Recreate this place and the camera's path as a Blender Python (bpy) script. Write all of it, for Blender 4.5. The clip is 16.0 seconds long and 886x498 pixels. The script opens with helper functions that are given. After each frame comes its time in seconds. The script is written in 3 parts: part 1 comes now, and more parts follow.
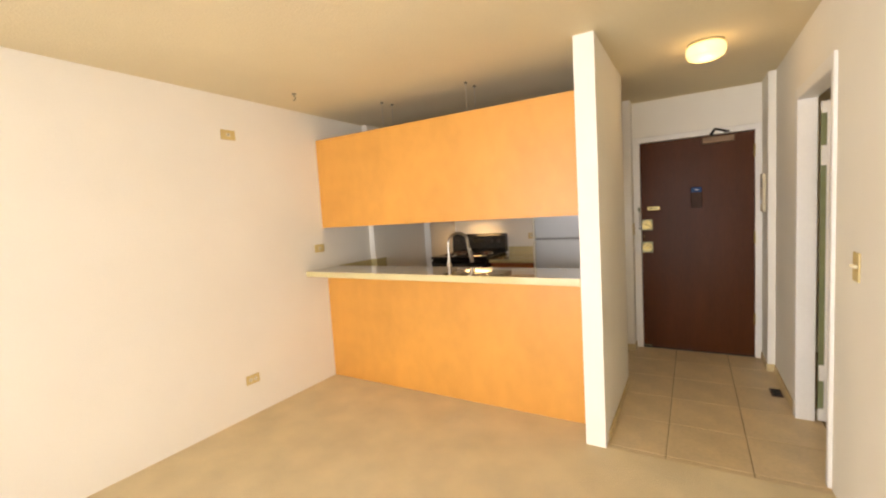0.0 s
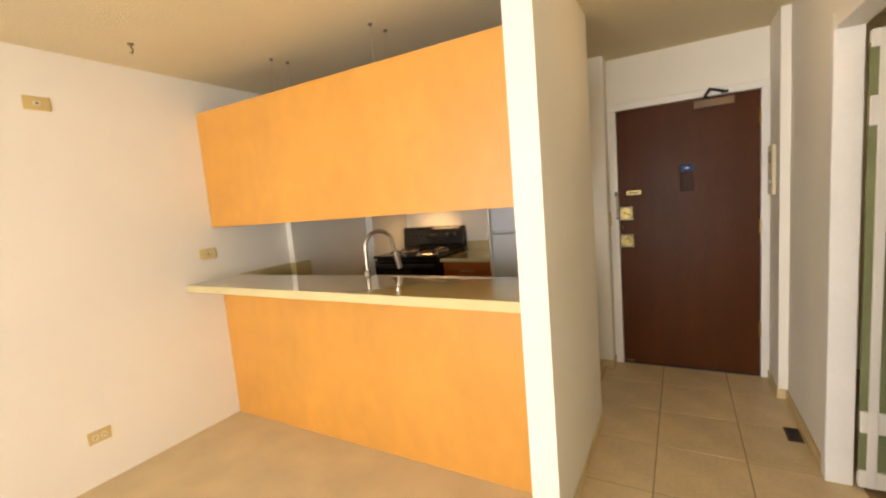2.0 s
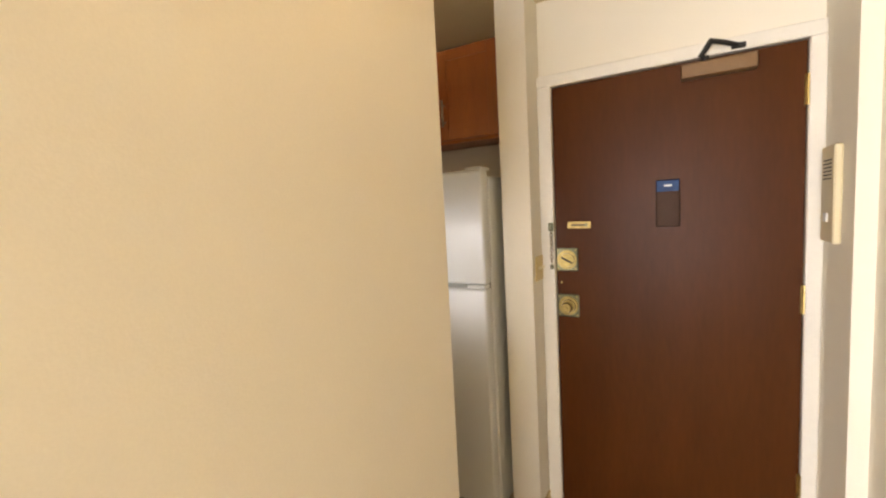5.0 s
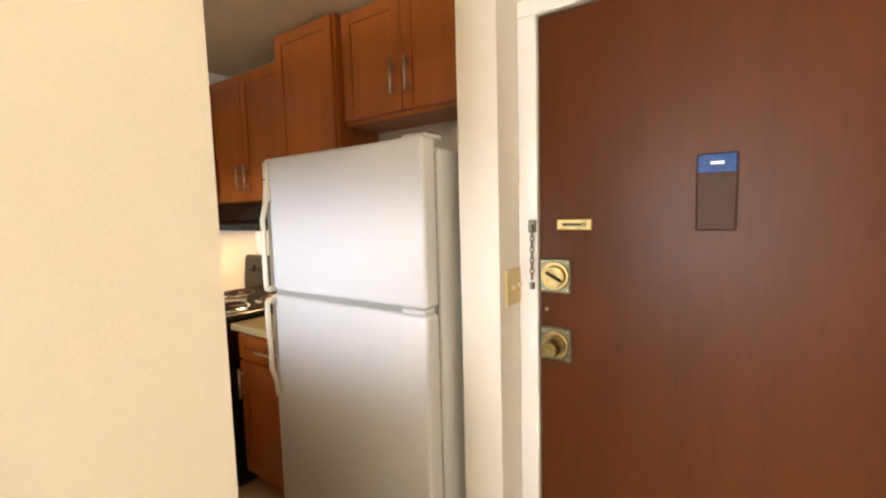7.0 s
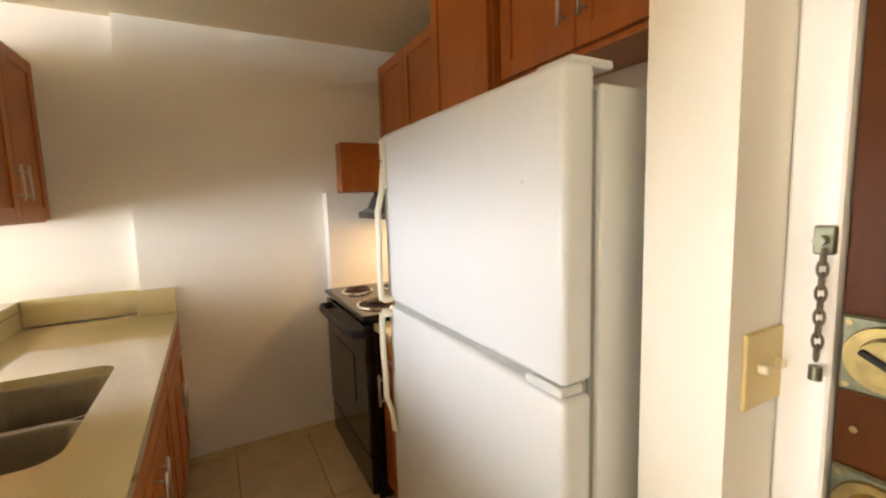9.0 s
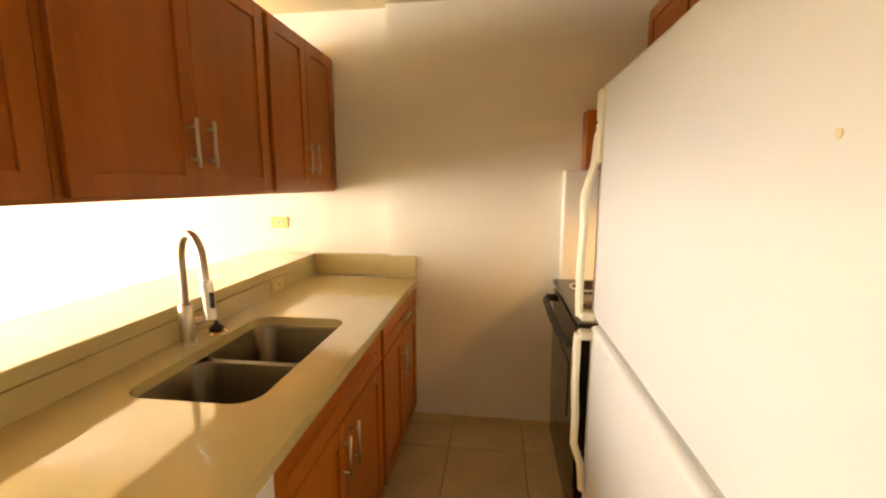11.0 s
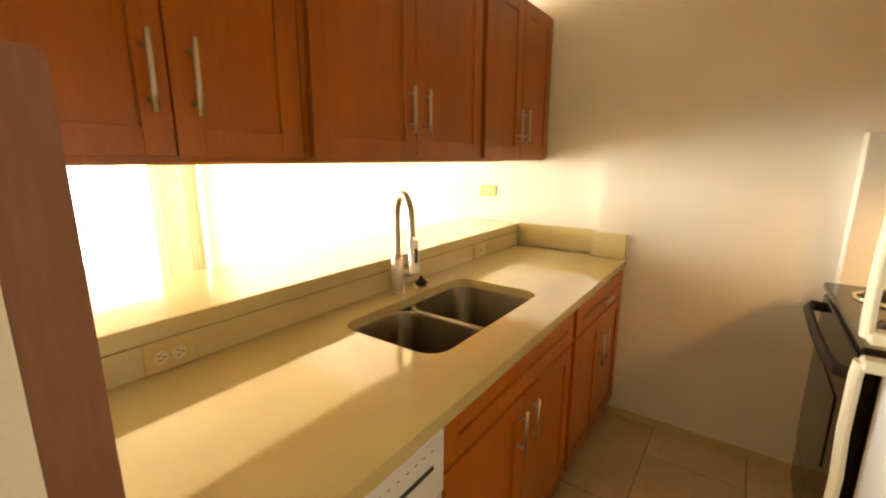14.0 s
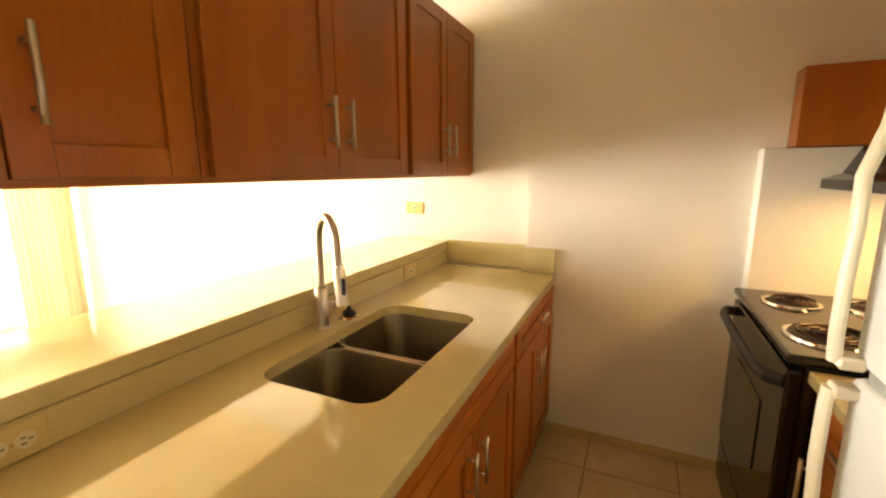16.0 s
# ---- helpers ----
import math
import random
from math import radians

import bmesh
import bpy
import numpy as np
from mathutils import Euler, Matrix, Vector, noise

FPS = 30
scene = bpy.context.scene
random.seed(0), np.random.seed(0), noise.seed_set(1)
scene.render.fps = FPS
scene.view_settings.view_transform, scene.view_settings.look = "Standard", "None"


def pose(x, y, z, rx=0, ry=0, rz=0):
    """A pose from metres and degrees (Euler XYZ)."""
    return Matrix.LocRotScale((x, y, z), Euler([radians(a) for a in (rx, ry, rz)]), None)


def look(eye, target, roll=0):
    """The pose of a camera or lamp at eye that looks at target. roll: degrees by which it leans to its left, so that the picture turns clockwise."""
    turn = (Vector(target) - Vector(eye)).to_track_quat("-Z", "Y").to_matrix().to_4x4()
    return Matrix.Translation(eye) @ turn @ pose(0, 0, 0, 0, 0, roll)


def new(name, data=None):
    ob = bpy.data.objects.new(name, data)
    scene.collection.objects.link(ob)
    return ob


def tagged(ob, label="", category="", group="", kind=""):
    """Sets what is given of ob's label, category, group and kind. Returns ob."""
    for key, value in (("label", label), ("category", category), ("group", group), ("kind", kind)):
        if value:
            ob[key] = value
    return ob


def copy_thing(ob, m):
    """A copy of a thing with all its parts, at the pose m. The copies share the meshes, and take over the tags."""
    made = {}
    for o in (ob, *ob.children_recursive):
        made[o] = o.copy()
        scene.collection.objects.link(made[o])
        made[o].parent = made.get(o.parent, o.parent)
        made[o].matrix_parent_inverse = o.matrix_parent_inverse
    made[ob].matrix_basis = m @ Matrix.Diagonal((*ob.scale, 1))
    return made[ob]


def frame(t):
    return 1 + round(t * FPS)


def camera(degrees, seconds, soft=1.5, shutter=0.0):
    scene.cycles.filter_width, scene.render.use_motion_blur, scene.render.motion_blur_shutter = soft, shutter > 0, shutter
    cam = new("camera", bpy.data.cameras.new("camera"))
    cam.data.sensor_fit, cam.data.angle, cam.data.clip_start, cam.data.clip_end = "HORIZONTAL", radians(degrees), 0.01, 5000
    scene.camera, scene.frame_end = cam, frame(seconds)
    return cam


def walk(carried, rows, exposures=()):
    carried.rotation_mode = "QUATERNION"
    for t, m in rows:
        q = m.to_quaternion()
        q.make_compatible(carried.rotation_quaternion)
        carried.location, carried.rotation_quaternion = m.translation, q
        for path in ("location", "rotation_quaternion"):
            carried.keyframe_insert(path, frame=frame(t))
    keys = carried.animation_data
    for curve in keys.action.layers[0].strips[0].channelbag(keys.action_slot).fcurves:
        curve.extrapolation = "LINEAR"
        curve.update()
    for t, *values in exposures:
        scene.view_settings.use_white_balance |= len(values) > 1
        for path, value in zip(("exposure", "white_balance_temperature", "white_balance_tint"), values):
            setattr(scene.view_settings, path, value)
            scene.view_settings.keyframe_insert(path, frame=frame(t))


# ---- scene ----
cam = camera(92.3, 16.0, 2.2)

# eye, target, roll
PATH = [
    (0, (0.436, -2.071, 1.469), (-0.576, -0.354, 1.304), -3.5),
    (0.5, (0.464, -1.803, 1.458), (-0.655, -0.153, 1.3), -1.5),
    (1, (0.459, -1.579, 1.469), (-0.672, 0.055, 1.246), -2.1),
    (1.5, (0.421, -1.35, 1.47), (-0.617, 0.348, 1.27), -2.7),
    (2, (0.427, -1.098, 1.465), (-0.55, 0.632, 1.236), -4.8),
    (2.5, (0.501, -0.805, 1.482), (-0.586, 0.86, 1.268), -1.9),
    (3, (0.5, -0.547, 1.479), (-0.52, 1.163, 1.293), -2.3),
    (3.5, (0.518, -0.275, 1.491), (-0.468, 1.458, 1.321), -3.6),
    (4, (0.533, 0.039, 1.528), (-0.453, 1.769, 1.34), -3.7),
    (6.5, (0.549, 1.121, 1.427), (-0.507, 2.812, 1.264), -0.9),
    (7, (0.514, 1.281, 1.444), (-0.618, 2.921, 1.271), -1.5),
    (7.5, (0.433, 1.419, 1.459), (-0.806, 2.98, 1.29), -1.8),
    (8, (0.364, 1.557, 1.458), (-1.025, 2.977, 1.228), -2.6),
    (8.5, (0.314, 1.699, 1.462), (-1.298, 2.859, 1.226), -2.1),
    (10.8, (-0.006, 2.026, 1.463), (-1.985, 1.999, 1.178), -0.7),
    (11, (-0.022, 2.056, 1.458), (-1.983, 1.806, 1.155), -0.1),
    (11.5, (-0.03, 2.1, 1.45), (-1.884, 1.42, 1.134), -0.2),
    (12, (-0.015, 2.104, 1.434), (-1.728, 1.13, 1.088), -0.8),
    (12.5, (-0.008, 2.103, 1.438), (-1.645, 1.011, 1.079), 0.3),
    (13, (-0.037, 2.104, 1.437), (-1.616, 0.934, 1.066), 0.1),
    (13.5, (-0.079, 2.092, 1.435), (-1.662, 0.926, 1.066), 0.2),
    (14, (-0.114, 2.071, 1.426), (-1.707, 0.935, 1.008), 0.2),
    (14.5, (-0.149, 2.058, 1.425), (-1.759, 0.953, 0.995), 0.2),
    (15, (-0.175, 2.047, 1.426), (-1.815, 0.974, 1.026), -0.3),
    (15.5, (-0.194, 2.005, 1.437), (-1.895, 1.021, 1.065), -0.2),
    (16, (-0.212, 1.967, 1.437), (-1.999, 1.142, 1.081), -0.2),
]
EXPOSURES = [(0.0, -1.5, 8000, 27), (4.0, -1.15, 8500, 25), (6.5, 0.0, 7300, 27), (8.5, 0.12, 7100, 24), (11.0, 0.22, 11000, 28), (13.0, 0.33, 10800, 25), (16.0, 0.33, 10600, 24)]
walk(cam, [(t, look(e, g, r)) for t, e, g, r in PATH], EXPOSURES)

# ---- light ----
world = bpy.data.worlds.new("sky")
scene.world = world
world.use_nodes = True
wn = world.node_tree
skytex = wn.nodes.new("ShaderNodeTexSky")
skytex.sky_type, skytex.sun_disc = "NISHITA", False
skytex.sun_elevation, skytex.sun_rotation = radians(55), radians(20)
wn.links.new(skytex.outputs[0], wn.nodes["Background"].inputs[0])
wn.nodes["Background"].inputs[1].default_value = 0.1


def lamp(name, kind, energy, colour, m, **settings):
    data = bpy.data.lights.new(name, kind)
    data.energy, data.color = energy, colour
    if kind == "AREA":
        data.shape, data.size, data.size_y = "RECTANGLE", settings["size"], settings["size_y"]
    if kind == "SUN":
        data.angle = settings["angle"]
    if kind == "POINT":
        data.shadow_soft_size = settings["radius"]
    ob = new(name, data)
    ob.matrix_world = m
    return ob


SKY_POWER, HALL_POWER, HOOD_POWER = 1400, 3.6, 5
lamp("sun", "SUN", 1.5, (1, 0.95, 0.88), look((0, 0, 0), (-0.2, -0.55, -0.82)), angle=radians(10))
lamp("sky_light", "AREA", SKY_POWER, (0.72, 0.87, 1.0), look((-0.5, -5.6, 1.0), (-0.5, 0, 1.0)), size=7.4, size_y=2.4)
lamp("hall_bulb", "POINT", HALL_POWER, (1, 0.74, 0.42), pose(0.52, 1.16, 2.27), radius=0.05)
lamp("side_room_bulb", "POINT", 6, (1, 0.86, 0.55), pose(1.62, 1.05, 2.28), radius=0.05)
lamp("hood_bulb", "AREA", HOOD_POWER, (1, 0.68, 0.3), pose(-1.95, 2.84, 1.355), size=0.34, size_y=0.16)


# ---- materials ----
def material(name, base, rough=0.5, metal=0.0, vary=0.06, scale=6.0, fine=90.0, bump=0.05, stretch=(1, 1, 1), tint=0.0, coat=0.0, depth=0.002):
    """Base colour with broad and fine variation, and relief."""
    m = bpy.data.materials.new(name)
    m.use_nodes = True
    nt = m.node_tree
    N, L = nt.nodes, nt.links
    b = N["Principled BSDF"]
    b.inputs["Roughness"].default_value = rough
    b.inputs["Metallic"].default_value = metal
    b.inputs["Coat Weight"].default_value = coat
    tc, mp = N.new("ShaderNodeTexCoord"), N.new("ShaderNodeMapping")
    mp.inputs["Scale"].default_value = stretch
    L.new(tc.outputs["Object"], mp.inputs["Vector"])
    broad, grain = N.new("ShaderNodeTexNoise"), N.new("ShaderNodeTexNoise")
    broad.inputs["Scale"].default_value, grain.inputs["Scale"].default_value = scale, fine
    broad.inputs["Detail"].default_value, grain.inputs["Detail"].default_value = 4, 3
    L.new(mp.outputs[0], broad.inputs["Vector"])
    L.new(mp.outputs[0], grain.inputs["Vector"])
    mix = N.new("ShaderNodeMath")
    mix.operation = "MULTIPLY_ADD"
    mix.inputs[1].default_value = 0.35
    L.new(grain.outputs[0], mix.inputs[0])
    half = N.new("ShaderNodeMath")
    half.operation = "MULTIPLY"
    half.inputs[1].default_value = 0.65
    L.new(broad.outputs[0], half.inputs[0])
    L.new(half.outputs[0], mix.inputs[2])
    last = mix.outputs[0]
    if tint:
        info, add = N.new("ShaderNodeObjectInfo"), N.new("ShaderNodeMath")
        add.operation = "MULTIPLY_ADD"
        add.inputs[1].default_value = tint
        L.new(info.outputs["Random"], add.inputs[0])
        L.new(last, add.inputs[2])
        last = add.outputs[0]
    ramp = N.new("ShaderNodeValToRGB")
    ramp.color_ramp.elements[0].position, ramp.color_ramp.elements[1].position = 0.3, 0.7 + tint
    ramp.color_ramp.elements[0].color = (*[c * (1 - vary * 2) for c in base], 1)
    ramp.color_ramp.elements[1].color = (*[min(1, c * (1 + vary)) for c in base], 1)
    L.new(last, ramp.inputs[0])
    L.new(ramp.outputs[0], b.inputs["Base Color"])
    if bump:
        bp = N.new("ShaderNodeBump")
        bp.inputs["Strength"].default_value, bp.inputs["Distance"].default_value = bump, depth
        L.new(grain.outputs[0], bp.inputs["Height"])
        L.new(bp.outputs[0], b.inputs["Normal"])
    return m


def glow(name, colour, strength):
    m = material(name, colour, 0.3, bump=0)
    b = m.node_tree.nodes["Principled BSDF"]
    b.inputs["Emission Color"].default_value, b.inputs["Emission Strength"].default_value = (*colour, 1), strength
    return m


PAINT = material("wall_paint", (0.85, 0.805, 0.69), 0.75, vary=0.025, scale=1.5, fine=220, bump=0.12)
TRIM = material("trim_paint", (0.82, 0.79, 0.71), 0.4, vary=0.03, scale=3, fine=60, bump=0.03)
CEIL = material("ceiling_texture", (0.73, 0.62, 0.40), 0.9, vary=0.04, scale=1.2, fine=110, bump=0.45, depth=0.007)
CARPET = material("carpet_pile", (0.82, 0.66, 0.40), 0.95, vary=0.08, scale=3.4, fine=380, bump=0.8, depth=0.008)
TILE = material("tile_glaze", (0.74, 0.56, 0.32), 0.35, vary=0.12, scale=5, fine=45, bump=0.05, tint=0.12)
GROUT = material("grout", (0.38, 0.26, 0.13), 0.9, vary=0.1, fine=200)
MAPLE = material("maple_veneer", (0.70, 0.315, 0.060), 0.42, vary=0.07, scale=1.6, fine=9, bump=0.015, stretch=(1.2, 1.2, 0.8))
CHERRY = material("cabinet_wood", (0.46, 0.126, 0.020), 0.36, vary=0.14, scale=3.2, fine=34, bump=0.03, stretch=(3.2, 3.2, 0.35), tint=0.10, coat=0.15)
DOORWOOD = material("door_veneer", (0.085, 0.0245, 0.0052), 0.36, vary=0.12, scale=3, fine=30, bump=0.2, stretch=(2.2, 2.2, 0.4), depth=0.001)
QUARTZ = material("quartz", (0.63, 0.53, 0.265), 0.11, vary=0.03, scale=9, fine=260, bump=0.0, coat=1.0)
WHITE = material("white_enamel", (0.67, 0.695, 0.685), 0.30, vary=0.015, scale=2, fine=300, bump=0.05, depth=0.0006)
GASKET = material("grey_gasket", (0.30, 0.31, 0.28), 0.6, vary=0.05)
BLACK = material("black_enamel", (0.012, 0.011, 0.010), 0.14, vary=0.1, bump=0)
BLACKMAT = material("black_matte", (0.018, 0.016, 0.015), 0.55, vary=0.15, bump=0.05)
OVENGLASS = material("oven_glass", (0.03, 0.028, 0.02), 0.06, vary=0.05, bump=0)
STEEL = material("brushed_steel", (0.24, 0.205, 0.15), 0.34, 0.95, vary=0.08, scale=8, fine=120, bump=0.03, stretch=(1, 12, 1))
NICKEL = material("brushed_nickel", (0.60, 0.56, 0.48), 0.28, 1.0, vary=0.05, bump=0.02)
CHROME = material("chrome", (0.75, 0.74, 0.70), 0.08, 1.0, vary=0.03, bump=0)
BRASS = material("aged_brass", (0.46, 0.34, 0.13), 0.30, 1.0, vary=0.15, scale=40, bump=0.04)
BRONZE = material("tarnished_plate", (0.20, 0.20, 0.125), 0.34, 0.9, vary=0.25, scale=30, bump=0.05)
IVORY = material("ivory_plastic", (0.66, 0.50, 0.21), 0.4, vary=0.04, bump=0.01)
CREAM = material("cream_plastic", (0.72, 0.63, 0.42), 0.4, vary=0.03, bump=0.01)
DARK = material("dark_slot", (0.02, 0.018, 0.015), 0.7, bump=0)
COIL = material("burner_coil", (0.05, 0.022, 0.016), 0.35, 0.4, vary=0.2)
BLUE = material("blue_label", (0.012, 0.055, 0.17), 0.35, vary=0.2, scale=40, bump=0)
GREYBOX = material("painted_box", (0.062, 0.032, 0.021), 0.5, vary=0.08, scale=20)
CLOSER = material("closer_cover", (0.17, 0.092, 0.036), 0.45, 0.2, vary=0.08)
OLDWOOD = material("worn_board_wood", (0.26, 0.105, 0.050), 0.55, vary=0.16, scale=4, fine=40, bump=0.06, stretch=(3, 3, 0.4))
AGEDWHITE = material("aged_white_plastic", (0.70, 0.655, 0.50), 0.35, vary=0.03, bump=0.01)
CURTAIN = material("curtain_cloth", (0.84, 0.79, 0.68), 0.9, vary=0.06, scale=6, fine=300, bump=0.2)
BASEWOOD = material("base_trim", (0.66, 0.50, 0.24), 0.45, vary=0.08, scale=8)
CONCRETE = material("concrete", (0.45, 0.43, 0.39), 0.85, vary=0.12, scale=3)
RUST = material("register_metal", (0.13, 0.06, 0.03), 0.5, 0.3, vary=0.2)
GREENPANEL = material("greenish_panel", (0.22, 0.24, 0.12), 0.2, vary=0.1)
DOME = glow("lamp_glass", (1.0, 0.80, 0.36), 4.0)
HOODLENS = glow("hood_lens", (1.0, 0.72, 0.35), 6.0)
CN = CURTAIN.node_tree
trans, blend = CN.nodes.new("ShaderNodeBsdfTranslucent"), CN.nodes.new("ShaderNodeMixShader")
trans.inputs["Color"].default_value = (0.74, 0.66, 0.52, 1)
blend.inputs[0].default_value = 0.42
CN.links.new(CN.nodes["Principled BSDF"].outputs[0], blend.inputs[1])
CN.links.new(trans.outputs[0], blend.inputs[2])
CN.links.new(blend.outputs[0], CN.nodes["Material Output"].inputs["Surface"])
for dull in (DOORWOOD, BLUE, GREYBOX):
    dull.node_tree.nodes["Principled BSDF"].inputs["Specular IOR Level"].default_value = 0.1
PANE = bpy.data.materials.new("window_glass")
PANE.use_nodes = True
PANE.node_tree.nodes["Principled BSDF"].inputs["Transmission Weight"].default_value = 1.0
PANE.node_tree.nodes["Principled BSDF"].inputs["Roughness"].default_value = 0.0
PANE.node_tree.nodes["Principled BSDF"].inputs["IOR"].default_value = 1.45


# ---- mesh helpers ----
def bx(bm, x0, y0, z0, x1, y1, z1, bev=0.0, seg=1):
    got = bmesh.ops.create_cube(bm, size=1, matrix=Matrix.LocRotScale(((x0 + x1) / 2, (y0 + y1) / 2, (z0 + z1) / 2), None, (abs(x1 - x0), abs(y1 - y0), abs(z1 - z0))))
    if bev:
        edges = {e for v in got["verts"] for e in v.link_edges}
        bmesh.ops.bevel(bm, geom=list(edges), offset=bev, segments=seg, affect="EDGES", profile=0.5)
    return bm


def box(x0, y0, z0, x1, y1, z1, bev=0.0, seg=1):
    return bx(bmesh.new(), x0, y0, z0, x1, y1, z1, bev, seg)


def rod(bm, p, q, r, r2=None, seg=14):
    p, q = Vector(p), Vector(q)
    turn = (q - p).to_track_quat("Z", "Y").to_matrix().to_4x4()
    bmesh.ops.create_cone(bm, cap_ends=True, segments=seg, radius1=r, radius2=r if r2 is None else r2, depth=(q - p).length, matrix=Matrix.Translation((p + q) / 2) @ turn)
    return bm


def loft(bm, rings, cap_first=True, cap_last=True, closed=True):
    rows = [[bm.verts.new(p) for p in ring] for ring in rings]
    n = len(rows[0])
    for a, b in zip(rows, rows[1:]):
        for i in range(n if closed else n - 1):
            bm.faces.new((a[i], a[(i + 1) % n], b[(i + 1) % n], b[i]))
    if cap_first:
        bm.faces.new(rows[0][::-1])
    if cap_last:
        bm.faces.new(rows[-1])
    bmesh.ops.recalc_face_normals(bm, faces=bm.faces[:])
    return bm


def sweep(bm, points, ra, rb=None, seg=12, side=(1, 0, 0)):
    """A tube of elliptic section along points; ra lies along side."""
    rb = rb or ra
    pts, rings = [Vector(p) for p in points], []
    for i, p in enumerate(pts):
        d = (pts[min(i + 1, len(pts) - 1)] - pts[max(i - 1, 0)]).normalized()
        s = Vector(side)
        s = (s - d * s.dot(d)).normalized()
        u = d.cross(s)
        rings.append([p + s * ra * math.cos(a) + u * rb * math.sin(a) for a in [2 * math.pi * k / seg for k in range(seg)]])
    return loft(bm, rings)


def lathe(bm, profile, centre=(0, 0, 0), seg=28, sx=1.0, sy=1.0):
    c = Vector(centre)
    return loft(bm, [[c + Vector((r * sx * math.cos(a), r * sy * math.sin(a), z)) for a in [2 * math.pi * k / seg for k in range(seg)]] for r, z in profile])


def rounded(x0, y0, x1, y1, r, z, n=6):
    out = []
    for cx, cy, a0 in ((x1 - r, y1 - r, 0), (x0 + r, y1 - r, 90), (x0 + r, y0 + r, 180), (x1 - r, y0 + r, 270)):
        for k in range(n + 1):
            a = radians(a0 + 90 * k / n)
            out.append((cx + r * math.cos(a), cy + r * math.sin(a), z))
    return out


def obj(name, bm, mat, smooth=False):
    me = bpy.data.meshes.new(name)
    if smooth:
        for f in bm.faces:
            f.smooth = True
    bm.to_mesh(me)
    bm.free()
    me.materials.append(mat)
    if smooth:
        me.set_sharp_from_angle(angle=radians(40))
    return new(name, me)


def part(name, bm, mat, parent, label="", smooth=False):
    ob = obj(name, bm, mat, smooth)
    ob.parent = parent
    return tagged(ob, label)


def thing(name, loc, label, category, group="", rz=0.0):
    ob = new(name)
    ob.empty_display_size = 0.1
    ob.matrix_basis = pose(*loc, 0, 0, rz)
    return tagged(ob, label, category, group)


def structure(name, bm, mat, label=""):
    return tagged(obj(name, bm, mat), label, kind="structure")


# ---- the large structure ----
CEIL_Z, LEFT, KLEFT, RIGHT, WIN = 2.43, -2.52, -2.46, 1.015, -3.2
bm = box(LEFT - 0.1, WIN - 0.1, -0.12, 2.6, 0.52, 0.004)
bx(bm, LEFT - 0.1, 0.52, -0.12, -0.08, 0.80, 0.004)
structure("floor_carpet", bm, CARPET, "worn beige cut-pile carpet over the living room floor")
grout = structure("floor_tile", box(LEFT - 0.1, 0.521, -0.12, 2.6, 3.25, -0.003), GROUT, "beige ceramic tile floor with dark grout joints")
structure("ceiling", box(LEFT - 0.2, WIN - 0.2, CEIL_Z, 2.7, 3.3, CEIL_Z + 0.15), CEIL, "cream textured ceiling")
bm = box(LEFT - 0.15, WIN - 0.2, 0, LEFT, 1.43, CEIL_Z)
bx(bm, LEFT - 0.15, 1.43, 0, KLEFT, 3.2, CEIL_Z)
structure("wall_left", bm, PAINT, "white painted wall with a shallow step in the kitchen")
bm = box(-0.142, 0.502, 0, -0.026, 0.80, CEIL_Z)
bx(bm, -0.178, 0.80, 0, -0.026, 1.565, CEIL_Z)
structure("wall_column", bm, PAINT, "white partition wall between hall and kitchen")
structure("wall_back", box(KLEFT, 3.06, 0, -0.2, 3.2, CEIL_Z), PAINT, "cream painted kitchen back wall")
structure("wall_stub", box(-0.205, 2.42, 0, -0.068, 3.2, CEIL_Z), PAINT, "white wall end beside the entrance door")
bm = box(-0.068, 2.60, 2.035, 0.965, 2.75, CEIL_Z)
bx(bm, -0.068, 2.60, 0, -0.006, 2.75, 2.035)
bx(bm, 0.918, 2.60, 0, 0.965, 2.75, 2.035)
structure("wall_entry", bm, PAINT, "cream wall round the entrance door")
bm = box(RIGHT, WIN - 0.2, 0, RIGHT + 0.08, 0.60, CEIL_Z)
bx(bm, RIGHT, 0.60, 2.04, RIGHT + 0.08, 1.37, CEIL_Z)
bx(bm, RIGHT, 1.37, 0, RIGHT + 0.08, 2.24, CEIL_Z)
bx(bm, 0.965, 2.24, 0, RIGHT + 0.12, 2.75, CEIL_Z)
structure("wall_right", bm, PAINT, "cream painted hall wall with a side doorway")
bm = box(2.3, 0.2, 0, 2.42, 3.0, CEIL_Z)
bx(bm, RIGHT + 0.08, 0.1, 0, 2.42, 0.2, CEIL_Z)
bx(bm, RIGHT + 0.08, 2.9, 0, 2.42, 3.0, CEIL_Z)
structure("wall_side_room", bm, PAINT, "plain wall of the side room")
bm = box(LEFT, WIN - 0.15, 2.25, RIGHT, WIN, CEIL_Z)
bx(bm, LEFT, WIN - 0.15, 0, -2.49, WIN, 2.25)
bx(bm, 0.95, WIN - 0.15, 0, RIGHT, WIN, 2.25)
structure("wall_window", bm, PAINT, "white wall round the wide balcony window")
structure("ground", box(-60, -120, -12.3, 60, 60, -12.0), CONCRETE)
structure("balcony_floor", box(-3.2, -5.2, -0.2, 1.8, WIN - 0.15, -0.02), CONCRETE, "pale concrete balcony floor")

# unseen slab, added to keep high sky light off the sink counter
structure("balcony_ceiling", box(-3.2, -5.2, CEIL_Z, 1.8, WIN - 0.201, CEIL_Z + 0.15), CONCRETE, "unseen concrete slab added over the balcony to block high sky light")

